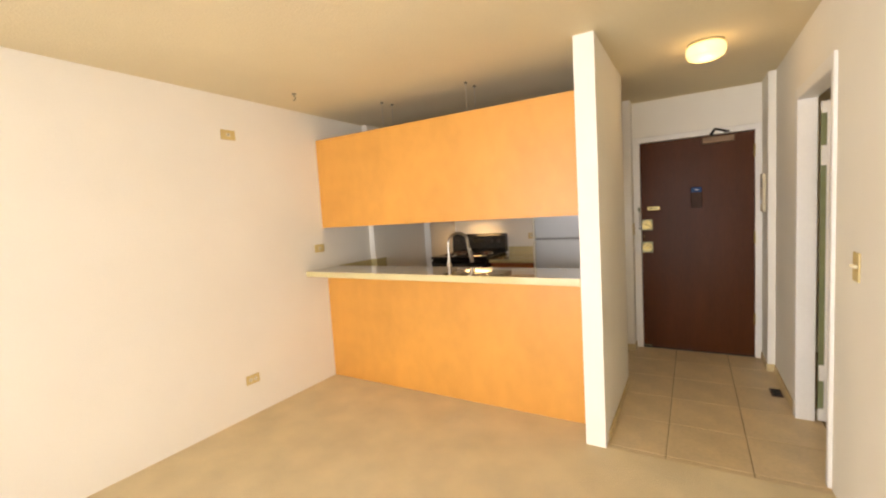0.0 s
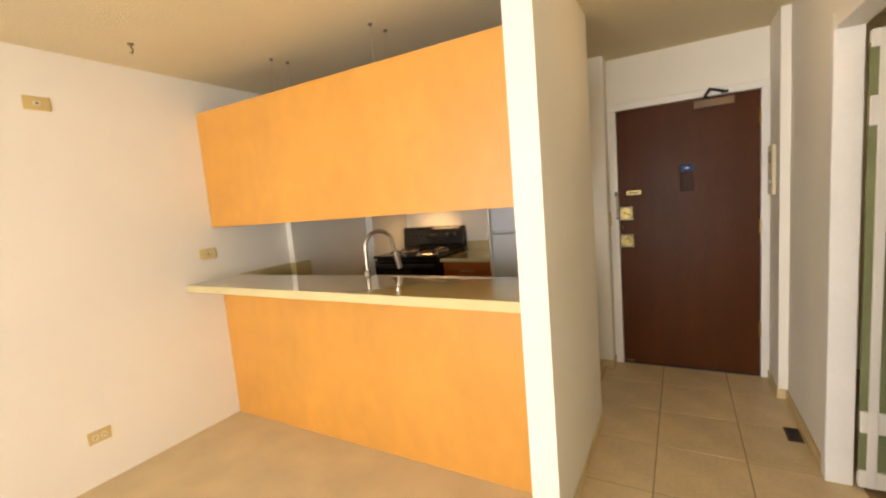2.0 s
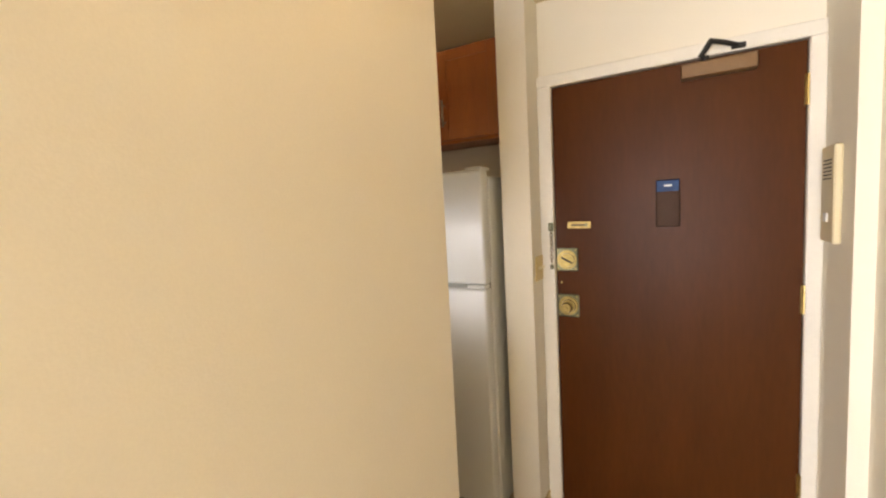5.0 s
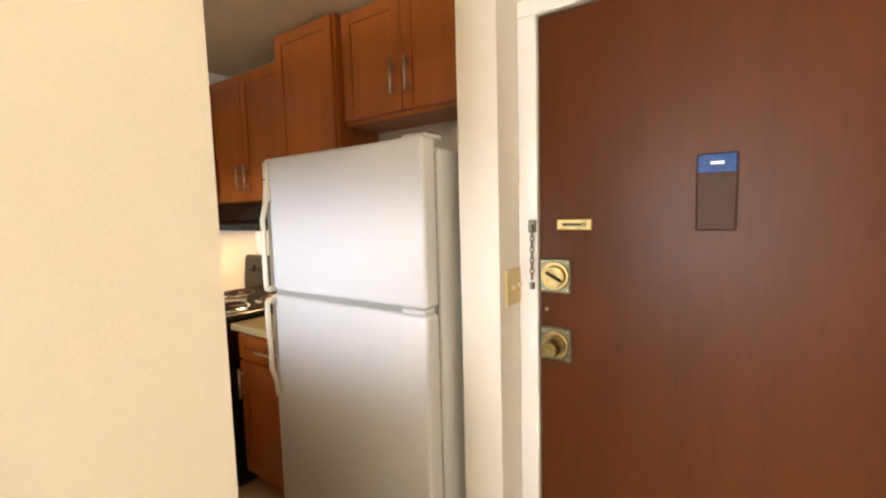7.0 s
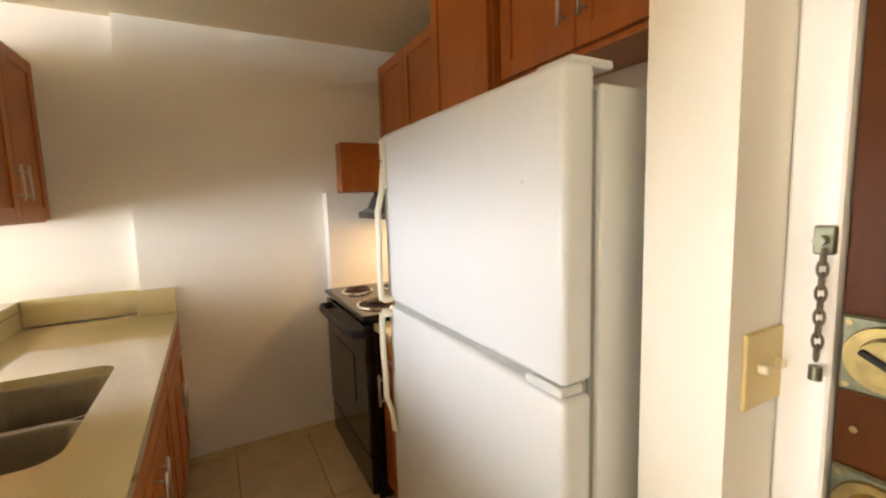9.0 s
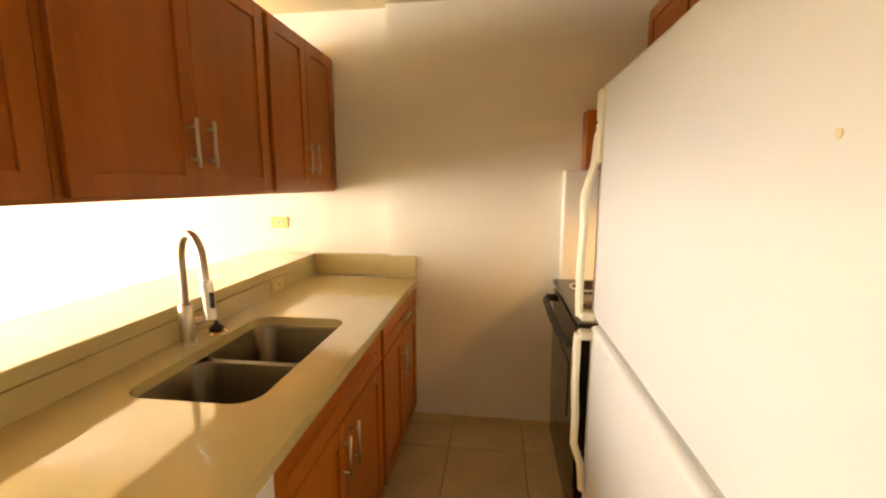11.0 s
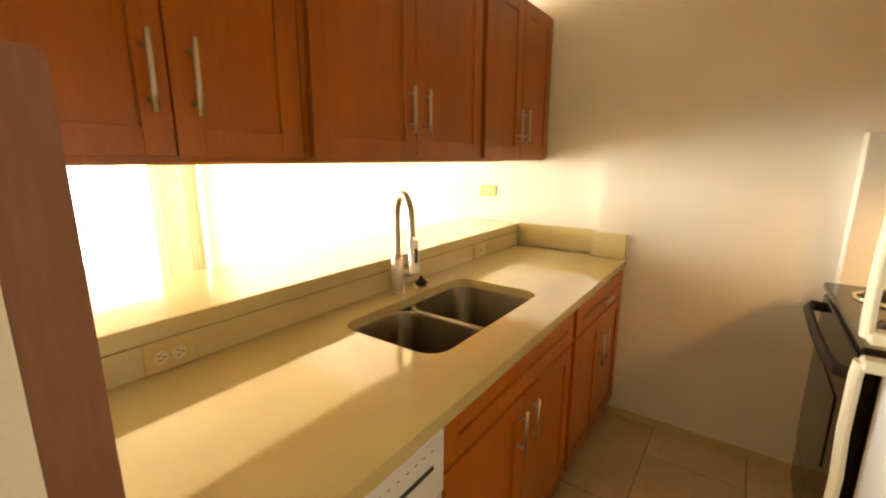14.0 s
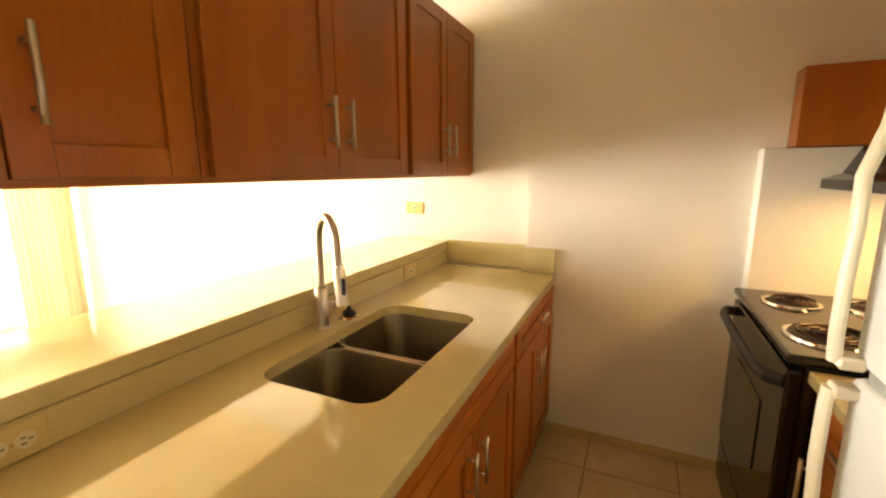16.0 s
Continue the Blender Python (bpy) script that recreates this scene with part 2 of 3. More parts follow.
# balcony window: sliding frame with panes
win = tagged(new("window_1"), "wide aluminium sliding window onto the balcony", kind="structure")
bm = box(-2.49, WIN - 0.12, 0, 0.95, WIN - 0.04, 0.05, 0.004)
bx(bm, -2.49, WIN - 0.12, 2.2, 0.95, WIN - 0.04, 2.25, 0.004)
for x in (-2.49, -0.78, 0.915):
    bx(bm, x, WIN - 0.11, 0.05, x + 0.035, WIN - 0.05, 2.2, 0.004)
part("window_frame", bm, TRIM, win)
for x in (-2.455, -0.745):
    p = part("pane", box(x, WIN - 0.083, 0.05, x + 1.66, WIN - 0.077, 2.2), PANE, win)
    p.visible_shadow = False
rail = thing("balcony_rail", (0, -5.1, -0.02), "low slim white balcony railing outside the window", "railing")
part("top_rail", box(-3.2, -0.012, 0.555, 1.8, 0.012, 0.57, 0.003), TRIM, rail)
for i in range(6):
    part("post", box(-3.2 + i * 0.98, -0.01, 0, -3.18 + i * 0.98, 0.01, 0.555, 0.003), TRIM, rail)
base = part("baluster", box(-3.15, -0.008, 0.515, -3.08, 0.008, 0.555), TRIM, rail)
for i in range(1, 33):
    o = base.copy()
    scene.collection.objects.link(o)
    o.location.x = i * 0.15

# entrance door
door = tagged(thing("door_1", (0, 2.572, 0), "closed dark brown wooden entrance door with brass locks", "door"), kind="structure")
part("leaf", box(0.0, 0, 0.012, 0.912, 0.045, 2.028, 0.002), DOORWOOD, door)
part("threshold", box(-0.006, -0.005, 0.0, 0.918, 0.06, 0.009), DARK, door)


def lock(z, turn):
    p = part("lock_plate", box(0.002, -0.010, z - 0.054, 0.102, 0, z + 0.054, 0.004), BRONZE, door, "square tarnished brass lock plate")
    bm = bmesh.new()
    rod(bm, (0.052, -0.010, z), (0.052, -0.016, z), 0.046, 0.044, 28)
    rod(bm, (0.056, -0.016, z), (0.056, -0.030, z), 0.033, 0.030, 28)
    part("lock_rose", bm, BRASS, p, smooth=True)
    if turn:
        bm = box(-0.028, -0.010, -0.004, 0.028, 0.0, 0.004, 0.002)
        bmesh.ops.transform(bm, matrix=pose(0.056, -0.030, z, 0, 28, 0), verts=bm.verts[:])
        part("thumb_turn", bm, DARK, p)
    else:
        bm = bmesh.new()
        rod(bm, (0.056, -0.030, z), (0.056, -0.055, z), 0.014, 0.018, 24)
        rod(bm, (0.056, -0.055, z), (0.056, -0.075, z), 0.026, 0.022, 24)
        rod(bm, (0.056, -0.075, z), (0.056, -0.077, z), 0.010, 0.008, 16)
        part("knob", bm, BRASS, p, "round brass door knob", smooth=True)
    for dx in (0.012, 0.092):
        for dz in (-0.044, 0.044):
            part("screw", rod(bmesh.new(), (dx, -0.010, z + dz), (dx, -0.012, z + dz), 0.004, seg=8), BRASS, p)


lock(1.236, True)
lock(1.017, False)
slot = part("chain_slot", box(0.056, -0.006, 1.379, 0.163, 0, 1.413, 0.003), BRASS, door, "brass chain slide plate")
part("groove", box(0.074, -0.0075, 1.392, 0.142, -0.0055, 1.400, 0.0005), DARK, slot)
part("keyhole", rod(bmesh.new(), (0.140, -0.0055, 1.396), (0.140, -0.0078, 1.396), 0.008, seg=16), BRONZE, slot)
bm = box(-0.028, -0.03, 1.372, -0.004, -0.018, 1.412, 0.002)
rod(bm, (-0.016, -0.03, 1.392), (-0.016, -0.045, 1.392), 0.007)
chain = part("chain", bm, BRONZE, door, "short steel door chain hanging from its anchor")
for i in range(9):
    z = 1.370 - i * 0.017
    bm = bmesh.new()
    ring = [Vector((-0.012 + (0.006 * math.cos(a) if i % 2 else 0), -0.038 + (0 if i % 2 else 0.006 * math.cos(a)), z + 0.012 * math.sin(a))) for a in [2 * math.pi * k / 10 for k in range(10)]]
    sweep(bm, ring + ring[:1], 0.0022, seg=6, side=(1, 1, 0))
    part("link", bm, STEEL, chain)
part("slide_end", rod(bmesh.new(), (-0.012, -0.038, 1.215), (-0.012, -0.038, 1.195), 0.008), BRONZE, chain)
vb = part("notice_box", box(0.427, -0.022, 1.379, 0.515, 0, 1.574, 0.004), GREYBOX, door, "thin brown box with a blue top label")
part("label", box(0.430, -0.024, 1.525, 0.512, -0.021, 1.570, 0.001), BLUE, vb)
part("bar", box(0.458, -0.0255, 1.545, 0.486, -0.0235, 1.552), WHITE, vb)
cl = part("closer", box(0.520, -0.05, 1.955, 0.765, 0, 2.010, 0.004), CLOSER, door, "brown hydraulic door closer")
bm = rod(bmesh.new(), (0.600, -0.030, 2.006), (0.600, -0.030, 2.030), 0.014)
sweep(bm, [(0.585, -0.032, 2.028), (0.605, -0.050, 2.055), (0.622, -0.062, 2.078)], 0.010, 0.008, 8)
sweep(bm, [(0.612, -0.064, 2.074), (0.66, -0.050, 2.062), (0.705, -0.028, 2.048)], 0.011, 0.007, 8)
bx(bm, 0.685, -0.034, 2.038, 0.730, -0.016, 2.056, 0.003)
part("closer_arm", bm, BLACKMAT, cl)
for z in (0.30, 1.04, 1.80):
    bm = box(0.905, -0.006, z, 0.925, 0.004, z + 0.11, 0.002)
    rod(bm, (0.915, -0.008, z), (0.915, -0.008, z + 0.11), 0.007)
    part("hinge", bm, BRASS, door)
part("strike_dot", rod(bmesh.new(), (0.022, 0.0, 1.126), (0.022, -0.003, 1.126), 0.005, seg=10), BRASS, door)
part("scuff_plate", box(0.010, -0.002, 0.018, 0.075, 0.0, 0.028), BRONZE, door)
bm = box(-0.066, 2.555, 0, -0.003, 2.60, 2.033, 0.004)
bx(bm, 0.915, 2.555, 0, 0.964, 2.60, 2.033, 0.004)
bx(bm, -0.066, 2.555, 2.033, 0.964, 2.60, 2.085, 0.004)
structure("trim_entry_door", bm, TRIM, "white painted steel door frame")

# side doorway casing, with a door folded back inside
bm = box(RIGHT - 0.016, 1.355, 0, RIGHT + 0.085, 1.425, 2.10, 0.004)
bx(bm, RIGHT - 0.016, 0.575, 0, RIGHT + 0.06, 0.615, 2.10, 0.004)
bx(bm, RIGHT - 0.0155, 0.615, 2.03, RIGHT + 0.085, 1.355, 2.10, 0.004)
structure("trim_side_door", bm, TRIM, "white painted door casing of the side doorway")
side = tagged(thing("door_2", (1.108, 1.325, 0), "white side door folded back into its doorway", "door"), kind="structure")
for n, b in (("stile", (0.028, 0, 0.02, 0.062, 0.035, 2.0)), ("stile", (0.32, 0, 0.02, 0.365, 0.035, 2.0)), ("rail", (0.002, 0.002, 0.02, 0.32, 0.035, 0.10)),
             ("rail", (0.002, 0.002, 0.28, 0.32, 0.035, 0.38)), ("rail", (0.002, 0.002, 1.62, 0.32, 0.035, 1.74)), ("rail", (0.002, 0.002, 1.93, 0.32, 0.035, 2.0))):
    part(n, box(*b, 0.003), TRIM, side)
part("panel", box(0.0, 0.012, 0.09, 0.33, 0.022, 1.95), GREENPANEL, side)

# baseboards
bm = box(-0.208, 2.41, 0, -0.059, 2.42, 0.065, 0.002)
bx(bm, -0.068, 2.42, 0, -0.059, 2.555, 0.065, 0.002)
structure("baseboard_stub", bm, BASEWOOD, "pale wooden baseboard")
bm = box(RIGHT - 0.010, 1.425, 0, RIGHT, 2.23, 0.06, 0.002)
bx(bm, 0.955, 2.23, 0, RIGHT, 2.24, 0.06, 0.002)
bx(bm, 0.955, 2.24, 0, 0.965, 2.555, 0.06, 0.002)
structure("baseboard_hall", bm, BASEWOOD, "pale wooden baseboard")
structure("baseboard_column", box(-0.026, 0.60, 0, -0.016, 1.57, 0.055, 0.002), BASEWOOD, "pale wooden baseboard")
structure("baseboard_kitchen", box(KLEFT, 1.50, 0, KLEFT + 0.010, 2.41, 0.045, 0.002), BASEWOOD, "pale low skirting of the kitchen wall")

# ---- hall fittings ----
light = thing("ceiling_light", (0.52, 1.16, CEIL_Z), "glowing oval frosted-glass ceiling light in the hall", "ceiling light")
part("ceiling_plate", lathe(bmesh.new(), [(0.10, 0), (0.102, -0.012), (0.09, -0.02)]), NICKEL, light, smooth=True)
part("shade", lathe(bmesh.new(), [(0.095, -0.014), (0.108, -0.025), (0.110, -0.060), (0.10, -0.085), (0.07, -0.100), (0.02, -0.105)]), DOME, light, "frosted warm glass shade", smooth=True)
light.children[-1].visible_shadow = False
light2 = copy_thing(light, pose(1.62, 1.05, CEIL_Z))
tagged(light2, "glowing frosted-glass ceiling light in the side room")
reg = thing("floor_register", (0.955, 1.75, 0.003), "small rusty brown metal floor register", "floor vent")
part("rim", box(-0.035, -0.075, 0, 0.035, 0.075, 0.005, 0.001), RUST, reg)
for i in range(6):
    part("slat", box(-0.026, -0.066 + i * 0.023, 0.005, 0.026, -0.054 + i * 0.023, 0.008), DARK, reg)
ic = thing("intercom", (0.965, 2.43, 1.48), "flat cream intercom panel on the hall wall", "intercom")
part("panel", box(-0.022, -0.075, -0.16, 0, 0.075, 0.16, 0.005), CREAM, ic)
for i in range(6):
    part("slit", box(-0.0235, -0.045, 0.05 + i * 0.012, -0.0215, 0.045, 0.054 + i * 0.012), DARK, ic)
part("button", box(-0.028, -0.02, -0.09, -0.022, 0.02, -0.06, 0.002), WHITE, ic)
th = thing("door_stop_hook", (0.965, 2.51, 1.40), "tiny white wall hook beside the door", "hook")
part("hook", rod(bmesh.new(), (0, 0, 0), (-0.02, 0, 0.005), 0.006), CREAM, th)


def wall_plate(name, loc, rz, w, h, label, kind):
    """A plate on a wall; local -y is its front."""
    t = thing(name, loc, label, "light switch" if kind == "switch" else "outlet", "", rz)
    part("plate", box(-w / 2, -0.007, -h / 2, w / 2, 0, h / 2, 0.003, 2), IVORY, t)
    if kind == "switch":
        for dx in (-0.023, 0.023):
            part("toggle", box(dx - 0.005, -0.02, -0.004, dx + 0.005, -0.006, 0.010, 0.002), CREAM, t)
    elif kind == "outlet":
        for dx in (-0.021, 0.021):
            r = part("receptacle", rod(bmesh.new(), (dx, -0.006, 0), (dx, -0.0095, 0), 0.0165, seg=24), CREAM, t)
            for ex, ez in ((-0.004, 0.006), (-0.004, -0.006), (0.007, 0)):
                part("slot", box(dx + ex - 0.004, -0.0105, ez - 0.0012, dx + ex + 0.004, -0.009, ez + 0.0012), DARK, r)
        part("screw", rod(bmesh.new(), (0, -0.006, 0), (0, -0.009, 0), 0.003, seg=10), BRASS, t)
    elif kind == "jack":
        part("insert", box(-0.017, -0.010, -0.012, 0.017, -0.006, 0.012, 0.002), CREAM, t)
        part("slot", box(-0.006, -0.0115, -0.004, 0.006, -0.0095, 0.004), DARK, t)
    return t


wall_plate("light_switch", (-0.068, 2.512, 1.202), 90, 0.115, 0.115, "ivory double light switch on the wall end", "switch")
wall_plate("light_switch", (RIGHT, 0.26, 1.15), -90, 0.075, 0.12, "ivory light switch on the hall wall", "switch")
wall_plate("wall_outlet", (LEFT, -0.085, 2.144), 90, 0.115, 0.072, "ivory blank plate high on the white wall", "jack")
wall_plate("wall_outlet", (LEFT, -0.08, 0.283), 90, 0.115, 0.072, "ivory double outlet low on the white wall", "outlet")
wall_plate("wall_outlet", (LEFT, 0.712, 1.222), 90, 0.115, 0.072, "ivory outlet above the breakfast bar", "jack")
wall_plate("wall_outlet", (-0.52, 0.940, 0.944), 180, 0.115, 0.072, "ivory double outlet in the counter upstand", "outlet")
wall_plate("wall_outlet", (-2.03, 0.940, 0.950), 180, 0.115, 0.072, "ivory outlet plate in the counter upstand", "jack")
wall_plate("wall_outlet", (-1.28, 3.06, 1.13), 0, 0.115, 0.072, "ivory outlet on the kitchen back wall", "outlet")

hook = thing("ceiling_hook", (-2.125, 0.22, CEIL_Z), "small brass hook screwed into the ceiling", "hook")
part("plate", rod(bmesh.new(), (0, 0, 0), (0, 0, -0.006), 0.016), BRONZE, hook)
part("hook", sweep(bmesh.new(), [(0, 0, -0.004), (0, 0, -0.02), (0.012, 0, -0.03), (0.014, 0, -0.042), (0, 0, -0.05), (-0.012, 0, -0.043)], 0.0035, seg=8, side=(0, 1, 0)), BRONZE, hook, smooth=True)
first = None
for x, y in ((-1.80, 0.86), (-1.775, 0.967), (-1.005, 0.85), (-0.992, 0.97)):
    if first is None:
        first = thing("hanger_rod", (x, y, CEIL_Z), "thin steel rod holding the hung cabinets from the ceiling", "rod", "cabinet hanger rods")
        part("shaft", rod(bmesh.new(), (0, 0, 0), (0, 0, -0.249), 0.0025, seg=8), NICKEL, first)
        part("nut", rod(bmesh.new(), (0, 0, 0), (0, 0, -0.012), 0.011, seg=6), BRONZE, first)
    else:
        copy_thing(first, pose(x, y, CEIL_Z))

# ---- breakfast bar and hung cabinets ----
pan = thing("breakfast_bar", (LEFT, 0.787, 0.004), "breakfast bar clad in orange maple veneer", "breakfast bar", rz=-1.0)
part("front_panel", box(0, 0, 0, 2.378, 0.02, 0.979, 0.001), MAPLE, pan)
part("studwork", box(0.004, 0.024, 0, 2.322, 0.126, 0.979), PAINT, pan)
part("floor_gap", box(0, 0.004, -0.004, 2.378, 0.02, 0), DARK, pan)
upb = thing("hung_panel", (LEFT, 0.775, 1.405), "orange maple veneer back of the hung cabinets", "panel")
part("panel", box(0, 0, 0, 2.378, 0.02, 0.795, 0.001), MAPLE, upb)
barlab = "cream quartz breakfast bar top"
bt = thing("worktop", (LEFT, 0.498, 0.985), barlab, "worktop")
shape = [(0, 0.034), (2.377, 0), (2.377, 0.300), (2.341, 0.302), (2.341, 0.437), (0, 0.437)]
bm = loft(bmesh.new(), [[(x, y, z) for x, y in shape] for z in (0, 0.048)])
bmesh.ops.bevel(bm, geom=bm.edges[:], offset=0.004, segments=2, affect="EDGES", profile=0.5)
part("slab", bm, QUARTZ, bt)
ups = thing("upstand", (LEFT, 0.920, 0.905), "cream quartz upstand behind the sink counter", "upstand")
part("slab", box(0, 0, 0, 2.280, 0.020, 0.079, 0.002), QUARTZ, ups)
part("side_slab", box(0, 0.02, 0, 0.02, 0.515, 0.133, 0.002), QUARTZ, ups)
part("corner_slab", box(0.02, 0.49, 0, 0.085, 0.665, 0.133, 0.003), QUARTZ, ups)

# sink counter with its cut-out
Z0, CT = 0.870, 0.905
BOWLS = [(-1.265, 1.066, -0.955, 1.450), (-1.652, 1.066, -1.295, 1.450)]
bm = bmesh.new()
edges = []
for loop in [[(KLEFT, 0.935, CT), (-0.238, 0.935, CT), (-0.238, 1.615, CT), (KLEFT, 1.590, CT)]] + [rounded(-1.652, 1.066, -0.955, 1.450, 0.07, CT)]:
    vs = [bm.verts.new(p) for p in loop]
    edges += [bm.edges.new((vs[i], vs[(i + 1) % len(vs)])) for i in range(len(vs))]
bmesh.ops.triangle_fill(bm, use_beauty=True, use_dissolve=False, edges=edges, normal=(0, 0, 1))
got = bmesh.ops.extrude_face_region(bm, geom=bm.faces[:])
bmesh.ops.translate(bm, vec=(0, 0, Z0 - CT), verts=[v for v in got["geom"] if isinstance(v, bmesh.types.BMVert)])
bmesh.ops.recalc_face_normals(bm, faces=bm.faces[:])
tagged(obj("sink_counter", bm, QUARTZ), "polished cream quartz worktop with an undermount sink", "worktop")
sink = thing("sink", (0, 0, 0.684), "brushed steel undermount sink with two bowls", "sink")
for x0, y0, x1, y1 in BOWLS:
    bm = bmesh.new()
    e = 0.004
    rings = [rounded(x0 - 0.0135, y0 - 0.0135, x1 + 0.0135, y1 + 0.0135, 0.075, 0.184), rounded(x0 - e, y0 - e, x1 + e, y1 + e, 0.07, 0.184), rounded(x0 - e + 0.004, y0, x1, y1, 0.07, 0.17),
             rounded(x0 + 0.012, y0 + 0.012, x1 - 0.012, y1 - 0.012, 0.07, 0.03), rounded(x0 + 0.022, y0 + 0.022, x1 - 0.022, y1 - 0.022, 0.06, 0.008), rounded(x0 + 0.05, y0 + 0.05, x1 - 0.05, y1 - 0.05, 0.05, 0.0)]
    loft(bm, rings + [rounded(x0 + 0.05, y0 + 0.05, x1 - 0.05, y1 - 0.05, 0.05, -0.004), rounded(x0 + 0.005, y0 + 0.005, x1 - 0.005, y1 - 0.005, 0.06, 0.0), rounded(x0 - 0.0135, y0 - 0.0135, x1 + 0.0135, y1 + 0.0135, 0.075, 0.180)], False, False)
    vs = [bm.verts.new(p) for p in rounded(x0 + 0.05, y0 + 0.05, x1 - 0.05, y1 - 0.05, 0.05, 0.0)]
    bm.faces.new(vs)
    bowl = part("bowl", bm, STEEL, sink, smooth=True)
    cx, cy = (x0 + x1) / 2, (y0 + y1) / 2
    part("drain", lathe(bmesh.new(), [(0.045, 0.0005), (0.042, 0.004), (0.03, 0.003), (0.028, 0.001)], (cx, cy, 0)), CHROME, bowl, smooth=True)

fx, fy = -1.318, 0.996
fau = thing("faucet", (fx, fy, CT), "brushed nickel gooseneck faucet with pull-down sprayer", "faucet", "", -33)
part("body", lathe(bmesh.new(), [(0.027, 0), (0.027, 0.008), (0.023, 0.012), (0.023, 0.140), (0.020, 0.145), (0.014, 0.150)]), NICKEL, fau, smooth=True)
arc = [(0, 0, 0.145), (0, 0, 0.22), (0, 0.0, 0.30)] + [(0, 0.095 - 0.095 * math.cos(a), 0.30 + 0.095 * math.sin(a)) for a in [math.pi * k / 14 for k in range(1, 13)]] + [(0, 0.192, 0.26), (0, 0.200, 0.235)]
part("neck", sweep(bmesh.new(), arc, 0.0125, seg=16), NICKEL, fau, smooth=True)
bm = sweep(bmesh.new(), [(0, 0.199, 0.245), (0, 0.201, 0.235), (0, 0.216, 0.165), (0, 0.220, 0.142), (0, 0.221, 0.138)], 0.018, seg=18)
sp = part("spray_head", bm, NICKEL, fau, "pull-down spray head", smooth=True)
part("trigger", box(-0.006, 0.226, 0.175, 0.006, 0.238, 0.225, 0.003), BLACKMAT, sp)
part("collar", rod(bmesh.new(), (0, 0.196, 0.258), (0, 0.200, 0.238), 0.0165, seg=18), CHROME, sp, smooth=True)
hub = part("lever_hub", rod(bmesh.new(), (-0.018, 0.0, 0.075), (-0.060, 0.0, 0.075), 0.015, 0.013, 18), NICKEL, fau, smooth=True)
part("lever", sweep(bmesh.new(), [(-0.050, 0.004, 0.080), (-0.056, 0.008, 0.105), (-0.058, 0.012, 0.135), (-0.056, 0.016, 0.165)], 0.005, 0.0045, 10), NICKEL, hub, smooth=True)
plug = thing("sink_stopper", (-1.437, 1.018, CT), "black rubber and chrome sink stopper on the counter", "sink stopper")
part("flange", lathe(bmesh.new(), [(0.036, 0), (0.038, 0.004), (0.03, 0.010), (0.015, 0.014)]), CHROME, plug, smooth=True)
part("rubber", lathe(bmesh.new(), [(0.024, 0.012), (0.026, 0.02), (0.016, 0.032), (0.007, 0.034), (0.007, 0.046), (0.003, 0.048)]), BLACKMAT, plug, smooth=True)


# ---- cabinets: local x along the front, front faces -y ----
HMESH = {}


def handle(parent, x, z, upright=True, length=0.15):
    key = (upright, length)
    if key not in HMESH:
        bm, h, d = bmesh.new(), length / 2, length / 2 - 0.025
        ax = Vector((0, 0, 1)) if upright else Vector((1, 0, 0))
        off = Vector((0, -0.03, 0))
        rod(bm, off - ax * h, off + ax * h, 0.006, seg=12)
        for s in (-1, 1):
            rod(bm, ax * d * s, ax * d * s + off, 0.0045, seg=8)
        for f in bm.faces:
            f.smooth = len(f.verts) == 4
        HMESH[key] = bpy.data.meshes.new("handle")
        bm.to_mesh(HMESH[key])
        bm.free()
        HMESH[key].materials.append(NICKEL)
    o = new("handle", HMESH[key])
    o.parent, o.location = parent, (x, 0, z)
    return tagged(o, "slim brushed steel bar handle")


def front(parent, kind, x0, x1, z0, z1, grip=None, upright=True, st=0.058):
    """A framed door or drawer front with a sunk panel."""
    bm = bmesh.new()
    bx(bm, x0, 0, z0, x0 + st, 0.02, z1, 0.0015)
    bx(bm, x1 - st, 0, z0, x1, 0.02, z1, 0.0015)
    bx(bm, x0 + st, 0.0008, z0, x1 - st, 0.0195, z0 + st, 0.001)
    bx(bm, x0 + st, 0.0008, z1 - st, x1 - st, 0.0195, z1, 0.001)
    d = part(kind, bm, CHERRY, parent)
    part("panel", box(x0 + st - 0.004, 0.009, z0 + st - 0.004, x1 - st + 0.004, 0.0165, z1 - st + 0.004), CHERRY, d)
    if grip:
        handle(d, grip[0], grip[1], upright)
    return d


def cabinet(name, loc, w, h, depth, rz, label, fronts, kick=0.0, group="", hollow=False):
    c = thing(name, loc, label, "cabinet", group, rz)
    if hollow:
        bm = box(0.001, 0.022, kick, w - 0.001, depth, 0.62)
        bx(bm, 0.001, 0.022, 0.62, w - 0.001, 0.040, h)
        for sx in (0.001, w - 0.013):
            bx(bm, sx, 0.040, 0.62, sx + 0.012, depth, h)
        part("body", bm, CHERRY, c)
    else:
        part("body", box(0.001, 0.022, kick, w - 0.001, depth, h, 0.001), CHERRY, c)
    if kick:
        part("kickboard", box(0.001, 0.09, 0, w - 0.001, 0.11, kick), CHERRY, c)
    for f in fronts:
        front(c, *f)
    return c


def pair(w, z0, z1, gz, m=0.02, gap=0.004, off=0.042):
    c = w / 2
    return [("door", m, c - gap / 2, z0, z1, (c - off, gz)), ("door", c + gap / 2, w - m, z0, z1, (c + off, gz))]


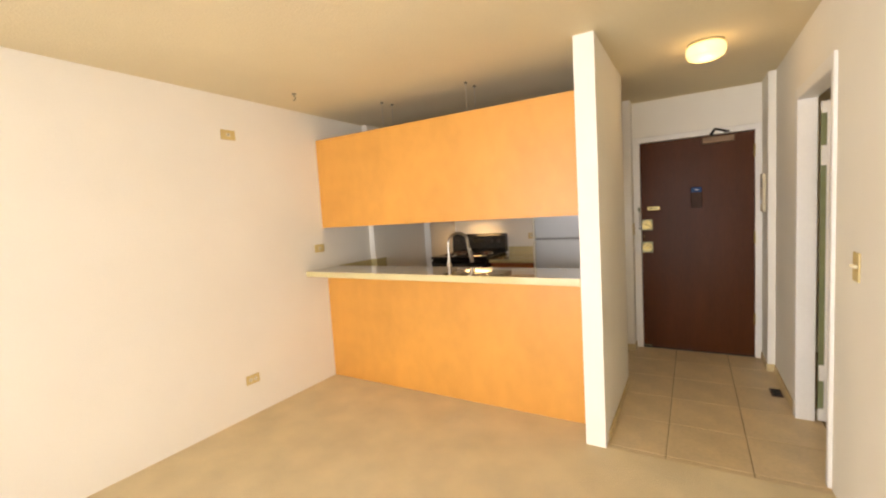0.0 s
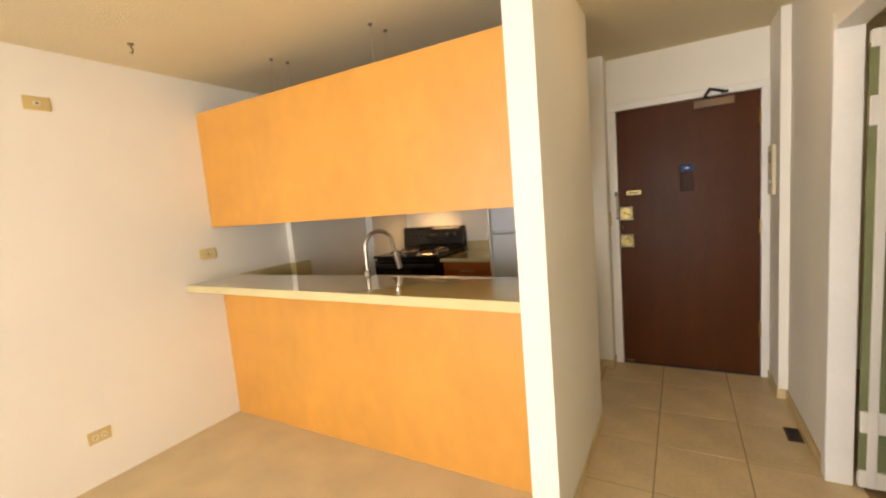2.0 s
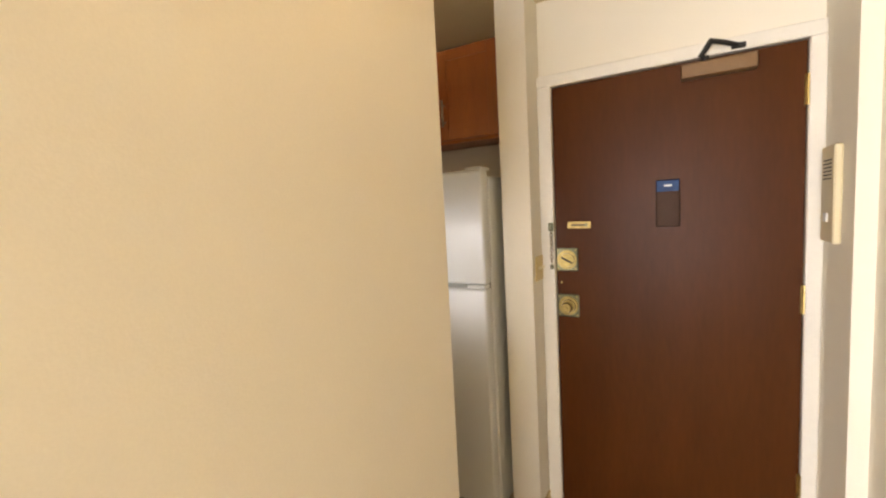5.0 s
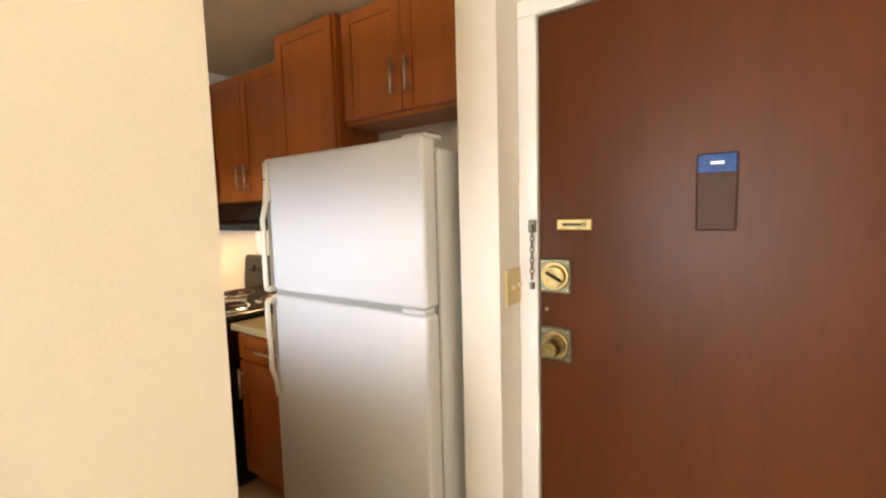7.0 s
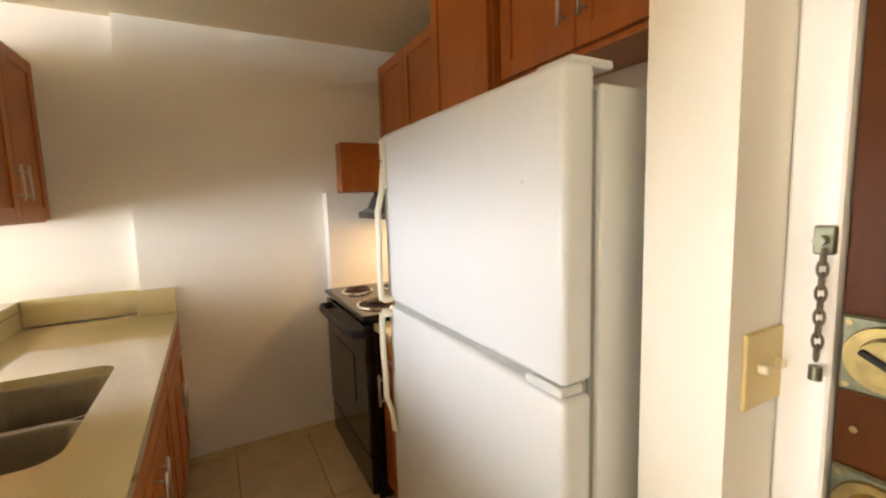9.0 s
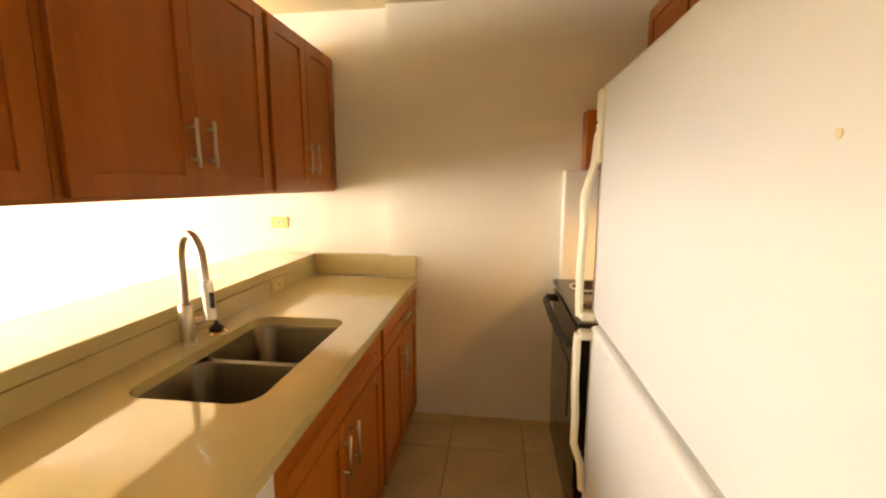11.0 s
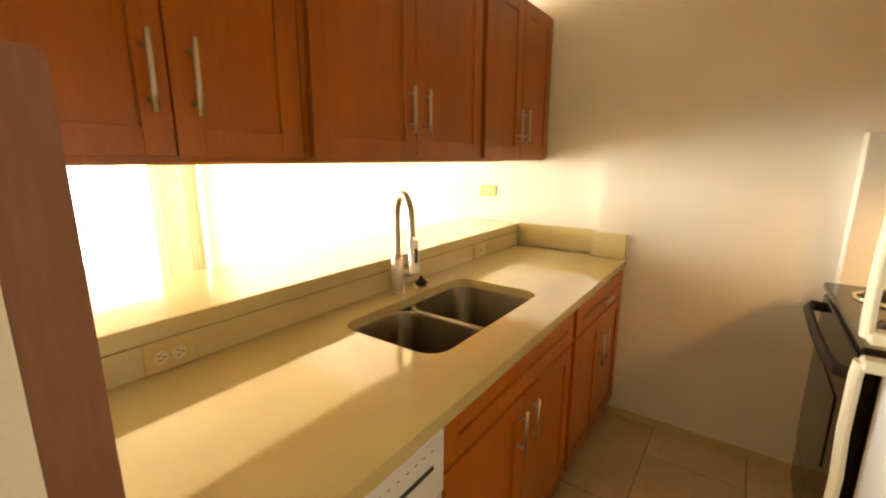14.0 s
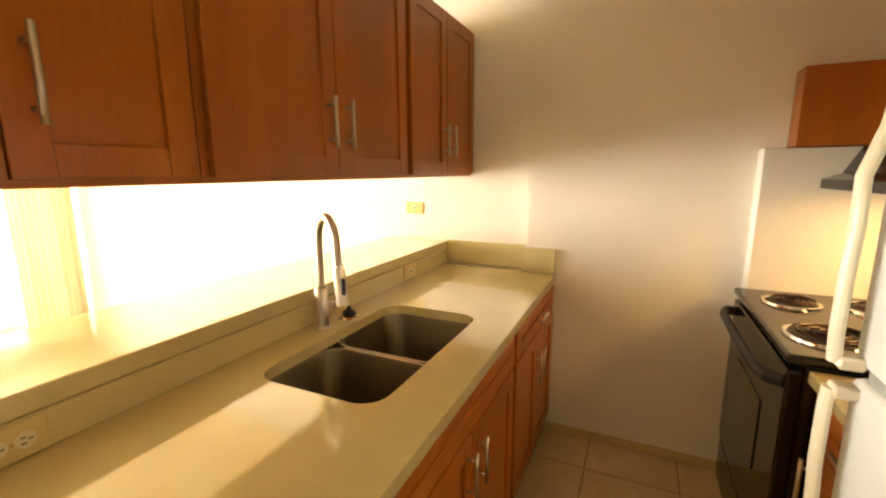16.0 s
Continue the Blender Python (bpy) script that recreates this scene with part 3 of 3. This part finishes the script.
ul = "wall-hung reddish-brown wooden cabinet with two panelled doors"
for xr, w in ((-0.203, 0.655), (-0.858, 0.914), (-1.772, 0.745)):
    cabinet("wall_cabinet", (xr, 1.10, 1.415), w, 0.765, 0.303, 180, ul, pair(w, 0.012, 0.745, 0.17), group="cabinets hung over the sink counter")
cabinet("base_cabinet", (-0.783, 1.585, 0), 0.902, 0.869, 0.63, 180, "reddish-brown sink base cabinet with two doors and a false drawer",
        [("drawer_front", 0.02, 0.882, 0.724, 0.852)] + pair(0.902, 0.115, 0.712, 0.610), 0.10, hollow=True)
cabinet("base_cabinet", (-1.687, 1.585, 0), 0.770, 0.869, 0.63, 180, "reddish-brown base cabinet with a drawer above two doors",
        [("drawer_front", 0.02, 0.750, 0.724, 0.852, (0.385, 0.788), False)] + pair(0.770, 0.115, 0.712, 0.56), 0.10)
bm = bmesh.new()
prof = rounded(-0.236, -0.1, -0.1785, 1.518, 0.011, 0)
loft(bm, [[(x, 1.547, max(0, z)) for x, z, _ in prof], [(x, 1.563, max(0, z)) for x, z, _ in prof]])
tagged(obj("end_board", bm, OLDWOOD), "upright brown wooden end board beside the counter", "board")
dw = thing("dishwasher", (-0.265, 1.60, 0), "white built-in dishwasher under the counter", "dishwasher", "", 180)
part("body", box(0, 0.035, 0.1, 0.515, 0.6, 0.868), WHITE, dw)
part("door", box(0.002, 0, 0.12, 0.513, 0.035, 0.70, 0.006, 2), WHITE, dw)
cp = part("control_panel", box(0.002, -0.004, 0.705, 0.513, 0.035, 0.866, 0.006, 2), WHITE, dw)
part("pull_slot", box(0.10, -0.006, 0.786, 0.47, -0.0035, 0.796), DARK, cp)
for i in range(8):
    part("button", box(0.28 + i * 0.026, -0.006, 0.831, 0.288 + i * 0.026, -0.0035, 0.835, 0.001), GASKET, cp)
part("kickplate", box(0.01, 0.07, 0, 0.508, 0.09, 0.10), WHITE, dw)

# ---- fridge side of the kitchen ----
fr = thing("refrigerator", (-1.020, 2.276, 0), "white top-freezer refrigerator with moulded handles", "refrigerator")
part("body", box(0.002, 0.082, 0.03, 0.780, 0.76, 1.640, 0.006, 2), WHITE, fr)
part("gasket", box(0.012, 0.068, 0.09, 0.770, 0.082, 1.630), GASKET, fr)
up = part("freezer_door", box(0, 0, 1.153, 0.783, 0.068, 1.668, 0.014, 3), WHITE, fr, smooth=True)
lo = part("fridge_door", box(0, 0, 0.09, 0.783, 0.068, 1.133, 0.014, 3), WHITE, fr, smooth=True)
part("seam", box(0.02, 0.014, 1.133, 0.773, 0.060, 1.153), GASKET, fr)
part("grille", box(0.01, 0.05, 0.005, 0.773, 0.10, 0.085, 0.003), GASKET, fr)
bm = sweep(bmesh.new(), [(0.022, -0.006, 1.565), (0.022, -0.012, 1.50), (0.022, -0.03, 1.43), (0.022, -0.028, 1.36), (0.022, -0.031, 1.28), (0.022, -0.031, 1.20), (0.022, -0.029, 1.158)], 0.013, 0.009, 12)
bx(bm, 0.008, -0.029, 1.150, 0.040, 0.004, 1.170, 0.004)
bx(bm, 0.006, -0.010, 1.50, 0.040, 0.004, 1.655, 0.006, 2)
part("handle", bm, AGEDWHITE, up, "curved white door handle", smooth=True)
bm = sweep(bmesh.new(), [(0.022, -0.029, 1.116), (0.022, -0.031, 1.09), (0.022, -0.031, 0.99), (0.022, -0.027, 0.91), (0.022, -0.028, 0.84), (0.022, -0.010, 0.785), (0.022, -0.004, 0.72)], 0.013, 0.009, 12)
bx(bm, 0.008, -0.029, 1.104, 0.040, 0.004, 1.124, 0.004)
part("handle", bm, AGEDWHITE, lo, "curved white door handle", smooth=True)
part("badge", box(0.010, -0.012, 1.585, 0.026, -0.009, 1.590), DARK, up)
part("hinge_cap", box(0.683, 0.03, 1.666, 0.768, 0.125, 1.682, 0.006, 2), WHITE, fr)
part("middle_hinge", box(0.688, -0.002, 1.135, 0.778, 0.05, 1.151, 0.003), WHITE, fr)
part("stain", rod(bmesh.new(), (0.683, 0.0, 1.49), (0.683, -0.0012, 1.49), 0.0035, seg=10), CREAM, up)

cabinet("fridge_cabinet", (-1.120, 2.80, 1.885), 0.77, 0.54, 0.26, 0, "reddish-brown cabinet over the refrigerator with two doors", pair(0.77, 0.02, 0.53, 0.17, 0.01))
cabinet("tall_wall_cabinet", (-1.600, 2.755, 1.43), 0.475, 0.995, 0.305, 0, "tall reddish-brown wall cabinet with one panelled door", [("door", 0.012, 0.463, 0.01, 0.985)])
cabinet("stove_cabinet", (-2.455, 2.80, 1.532), 0.85, 0.795, 0.26, 0, "reddish-brown wall cabinet over the range hood", pair(0.85, 0.012, 0.78, 0.155))
fb = thing("filler_box", (-2.458, 2.505, 1.530), "short reddish-brown boxed filler beside the hood", "cabinet")
part("box", box(0, 0, 0, 0.11, 0.293, 0.30, 0.002), CHERRY, fb)
hood = thing("range_hood", (-2.345, 2.60, 1.37), "black under-cabinet range hood with a lit lamp", "range hood")
bm = bmesh.new()
side_shape = [(0, 0), (0, 0.035), (0.06, 0.06), (0.11, 0.158), (0.455, 0.158), (0.455, 0)]
loft(bm, [[(0, y, z) for y, z in side_shape], [(0.76, y, z) for y, z in side_shape]])
part("canopy", bm, BLACK, hood)
part("light_lens", box(0.31, 0.19, -0.006, 0.48, 0.30, 0.002, 0.002), HOODLENS, hood)
part("filter", box(0.06, 0.10, -0.003, 0.28, 0.40, 0.001), STEEL, hood)
for i in range(2):
    part("rocker_switch", box(0.60 + i * 0.05, -0.004, 0.010, 0.63 + i * 0.05, 0.001, 0.026, 0.001), BLACKMAT, hood)
sp = thing("stove_screen", (KLEFT + 0.001, 2.41, 0), "cream splash board standing beside the stove", "splashboard")
part("board", box(0, 0, 0, 0.088, 0.649, 1.527, 0.003), TRIM, sp)

st = thing("stove", (-2.365, 2.365, 0), "black electric range with four coil burners", "stove")
part("body", box(0.004, 0.045, 0.02, 0.758, 0.655, 0.915, 0.004), BLACK, st)
part("cooktop", box(0, 0.0, 0.915, 0.762, 0.60, 0.942, 0.008, 2), BLACK, st)
part("drawer", box(0.006, 0.012, 0.05, 0.756, 0.045, 0.235, 0.006), BLACK, st)
od = part("oven_door", box(0.006, 0.006, 0.25, 0.756, 0.045, 0.895, 0.008, 2), BLACK, st)
part("oven_window", box(0.20, 0.002, 0.45, 0.56, 0.007, 0.70, 0.001), OVENGLASS, od)
hp = [(0.04, 0.006, 0.845), (0.05, -0.03, 0.850), (0.12, -0.048, 0.852), (0.38, -0.052, 0.853), (0.64, -0.048, 0.852), (0.71, -0.03, 0.850), (0.72, 0.006, 0.845)]
part("oven_handle", sweep(bmesh.new(), hp, 0.020, 0.014, 12, side=(0, 0, 1)), BLACKMAT, od, smooth=True)
bm = bmesh.new()
prof = [(0.585, 0.94), (0.585, 0.99), (0.60, 1.15), (0.615, 1.178), (0.655, 1.178), (0.665, 1.15), (0.665, 0.94)]
loft(bm, [[(0.0, y, z) for y, z in prof], [(0.762, y, z) for y, z in prof]])
bg = part("backguard", bm, BLACK, st)
for x in (0.09, 0.19, 0.57, 0.67):
    part("knob", lathe(bmesh.new(), [(0.024, 0), (0.022, 0.012), (0.012, 0.016), (0.010, 0.03)], (0, 0, 0), 18), BLACKMAT, bg, smooth=True).matrix_basis = pose(x, 0.592, 1.085, 84, 0, 0)
part("clock", box(0.31, 0.585, 1.06, 0.45, 0.594, 1.11, 0.002), OVENGLASS, bg)
for x, y, r in ((0.19, 0.15, 0.075), (0.57, 0.15, 0.098), (0.19, 0.42, 0.098), (0.57, 0.42, 0.075)):
    b = part("burner", lathe(bmesh.new(), [(r + 0.004, 0.943), (r + 0.006, 0.948), (r + 0.012, 0.951), (r + 0.018, 0.949), (r + 0.020, 0.942)], (x, y, 0), 36), CHROME, st, "chrome drip pan with a dark coil", smooth=True)
    n = 90
    pts = [(x + (0.014 + (r - 0.014) * k / n) * math.cos(k * 0.24), y + (0.014 + (r - 0.014) * k / n) * math.sin(k * 0.24), 0.956) for k in range(n + 1)]
    part("coil", sweep(bmesh.new(), pts, 0.0055, 0.004, 6, side=(0, 0, 1)), COIL, b, smooth=True)
    part("pan", rod(bmesh.new(), (x, y, 0.9425), (x, y, 0.9445), r + 0.006, seg=30), BLACKMAT, b)
bc = cabinet("base_cabinet", (-1.598, 2.44, 0), 0.588, 0.869, 0.61, 0, "reddish-brown base cabinet with drawer beside the stove",
             [("drawer_front", 0.02, 0.55, 0.724, 0.852, (0.28, 0.788), False), ("door", 0.02, 0.55, 0.115, 0.712, (0.055, 0.60))], 0.10)
sc = thing("side_counter", (-1.600, 2.415, 0.871), "cream quartz worktop between stove and refrigerator", "worktop")
part("slab", box(0, 0, 0, 0.592, 0.643, 0.035, 0.003), QUARTZ, sc)
part("upstand", box(0, 0.624, 0.035, 0.592, 0.643, 0.13, 0.002), QUARTZ, sc)

# ---- curtain by the window ----
bm = bmesh.new()
n = 120
wave = lambda u: (LEFT + 0.03 + 0.50 * u, 0.035 * math.sin(u * 52) + 0.014 * math.sin(u * 117 + 1))
rings = []
for z, k in ((0.02, 1.25), (0.6, 1.1), (1.4, 0.95), (2.36, 0.7)):
    face = [(wave(i / n)[0], WIN + 0.10 + wave(i / n)[1] * k, z) for i in range(n + 1)]
    rings.append(face + [(x, y - 0.004, z) for x, y, z in face[::-1]])
loft(bm, rings)
cur = thing("curtain", (0, 0, 0), "pleated off-white floor-length curtain drawn beside the window", "curtain")
part("cloth", bm, CURTAIN, cur, smooth=True)
part("track", box(LEFT + 0.002, WIN + 0.085, 2.36, 0.95, WIN + 0.115, 2.40, 0.004), TRIM, cur)

# ---- floor tiles ----
STEP, GAP = 0.415, 0.006
TMESH = {}


def tile(x0, y0, x1, y1):
    key = (round(x1 - x0, 3), round(y1 - y0, 3))
    if key not in TMESH:
        bm = box(0, 0, -0.012, key[0] - GAP, key[1] - GAP, 0.0, 0.0018)
        TMESH[key] = bpy.data.meshes.new("tile")
        bm.to_mesh(TMESH[key])
        bm.free()
        TMESH[key].materials.append(TILE)
    o = new("tile", TMESH[key])
    o.parent, o.location = grout, (x0 + GAP / 2, y0 + GAP / 2, 0)


xs = sorted({LEFT, 1.14} | {0.29 + STEP * k for k in range(-6, 3) if LEFT + 0.03 < 0.29 + STEP * k < 1.1})
ys = sorted({0.522, 3.06} | {2.225 + STEP * k for k in range(-4, 3) if 0.56 < 2.225 + STEP * k < 3.04})
for xa, xb in zip(xs, xs[1:]):
    for ya, yb in zip(ys, ys[1:]):
        if xb > -0.2 or yb > 1.4:
            tile(xa, ya, xb, yb)
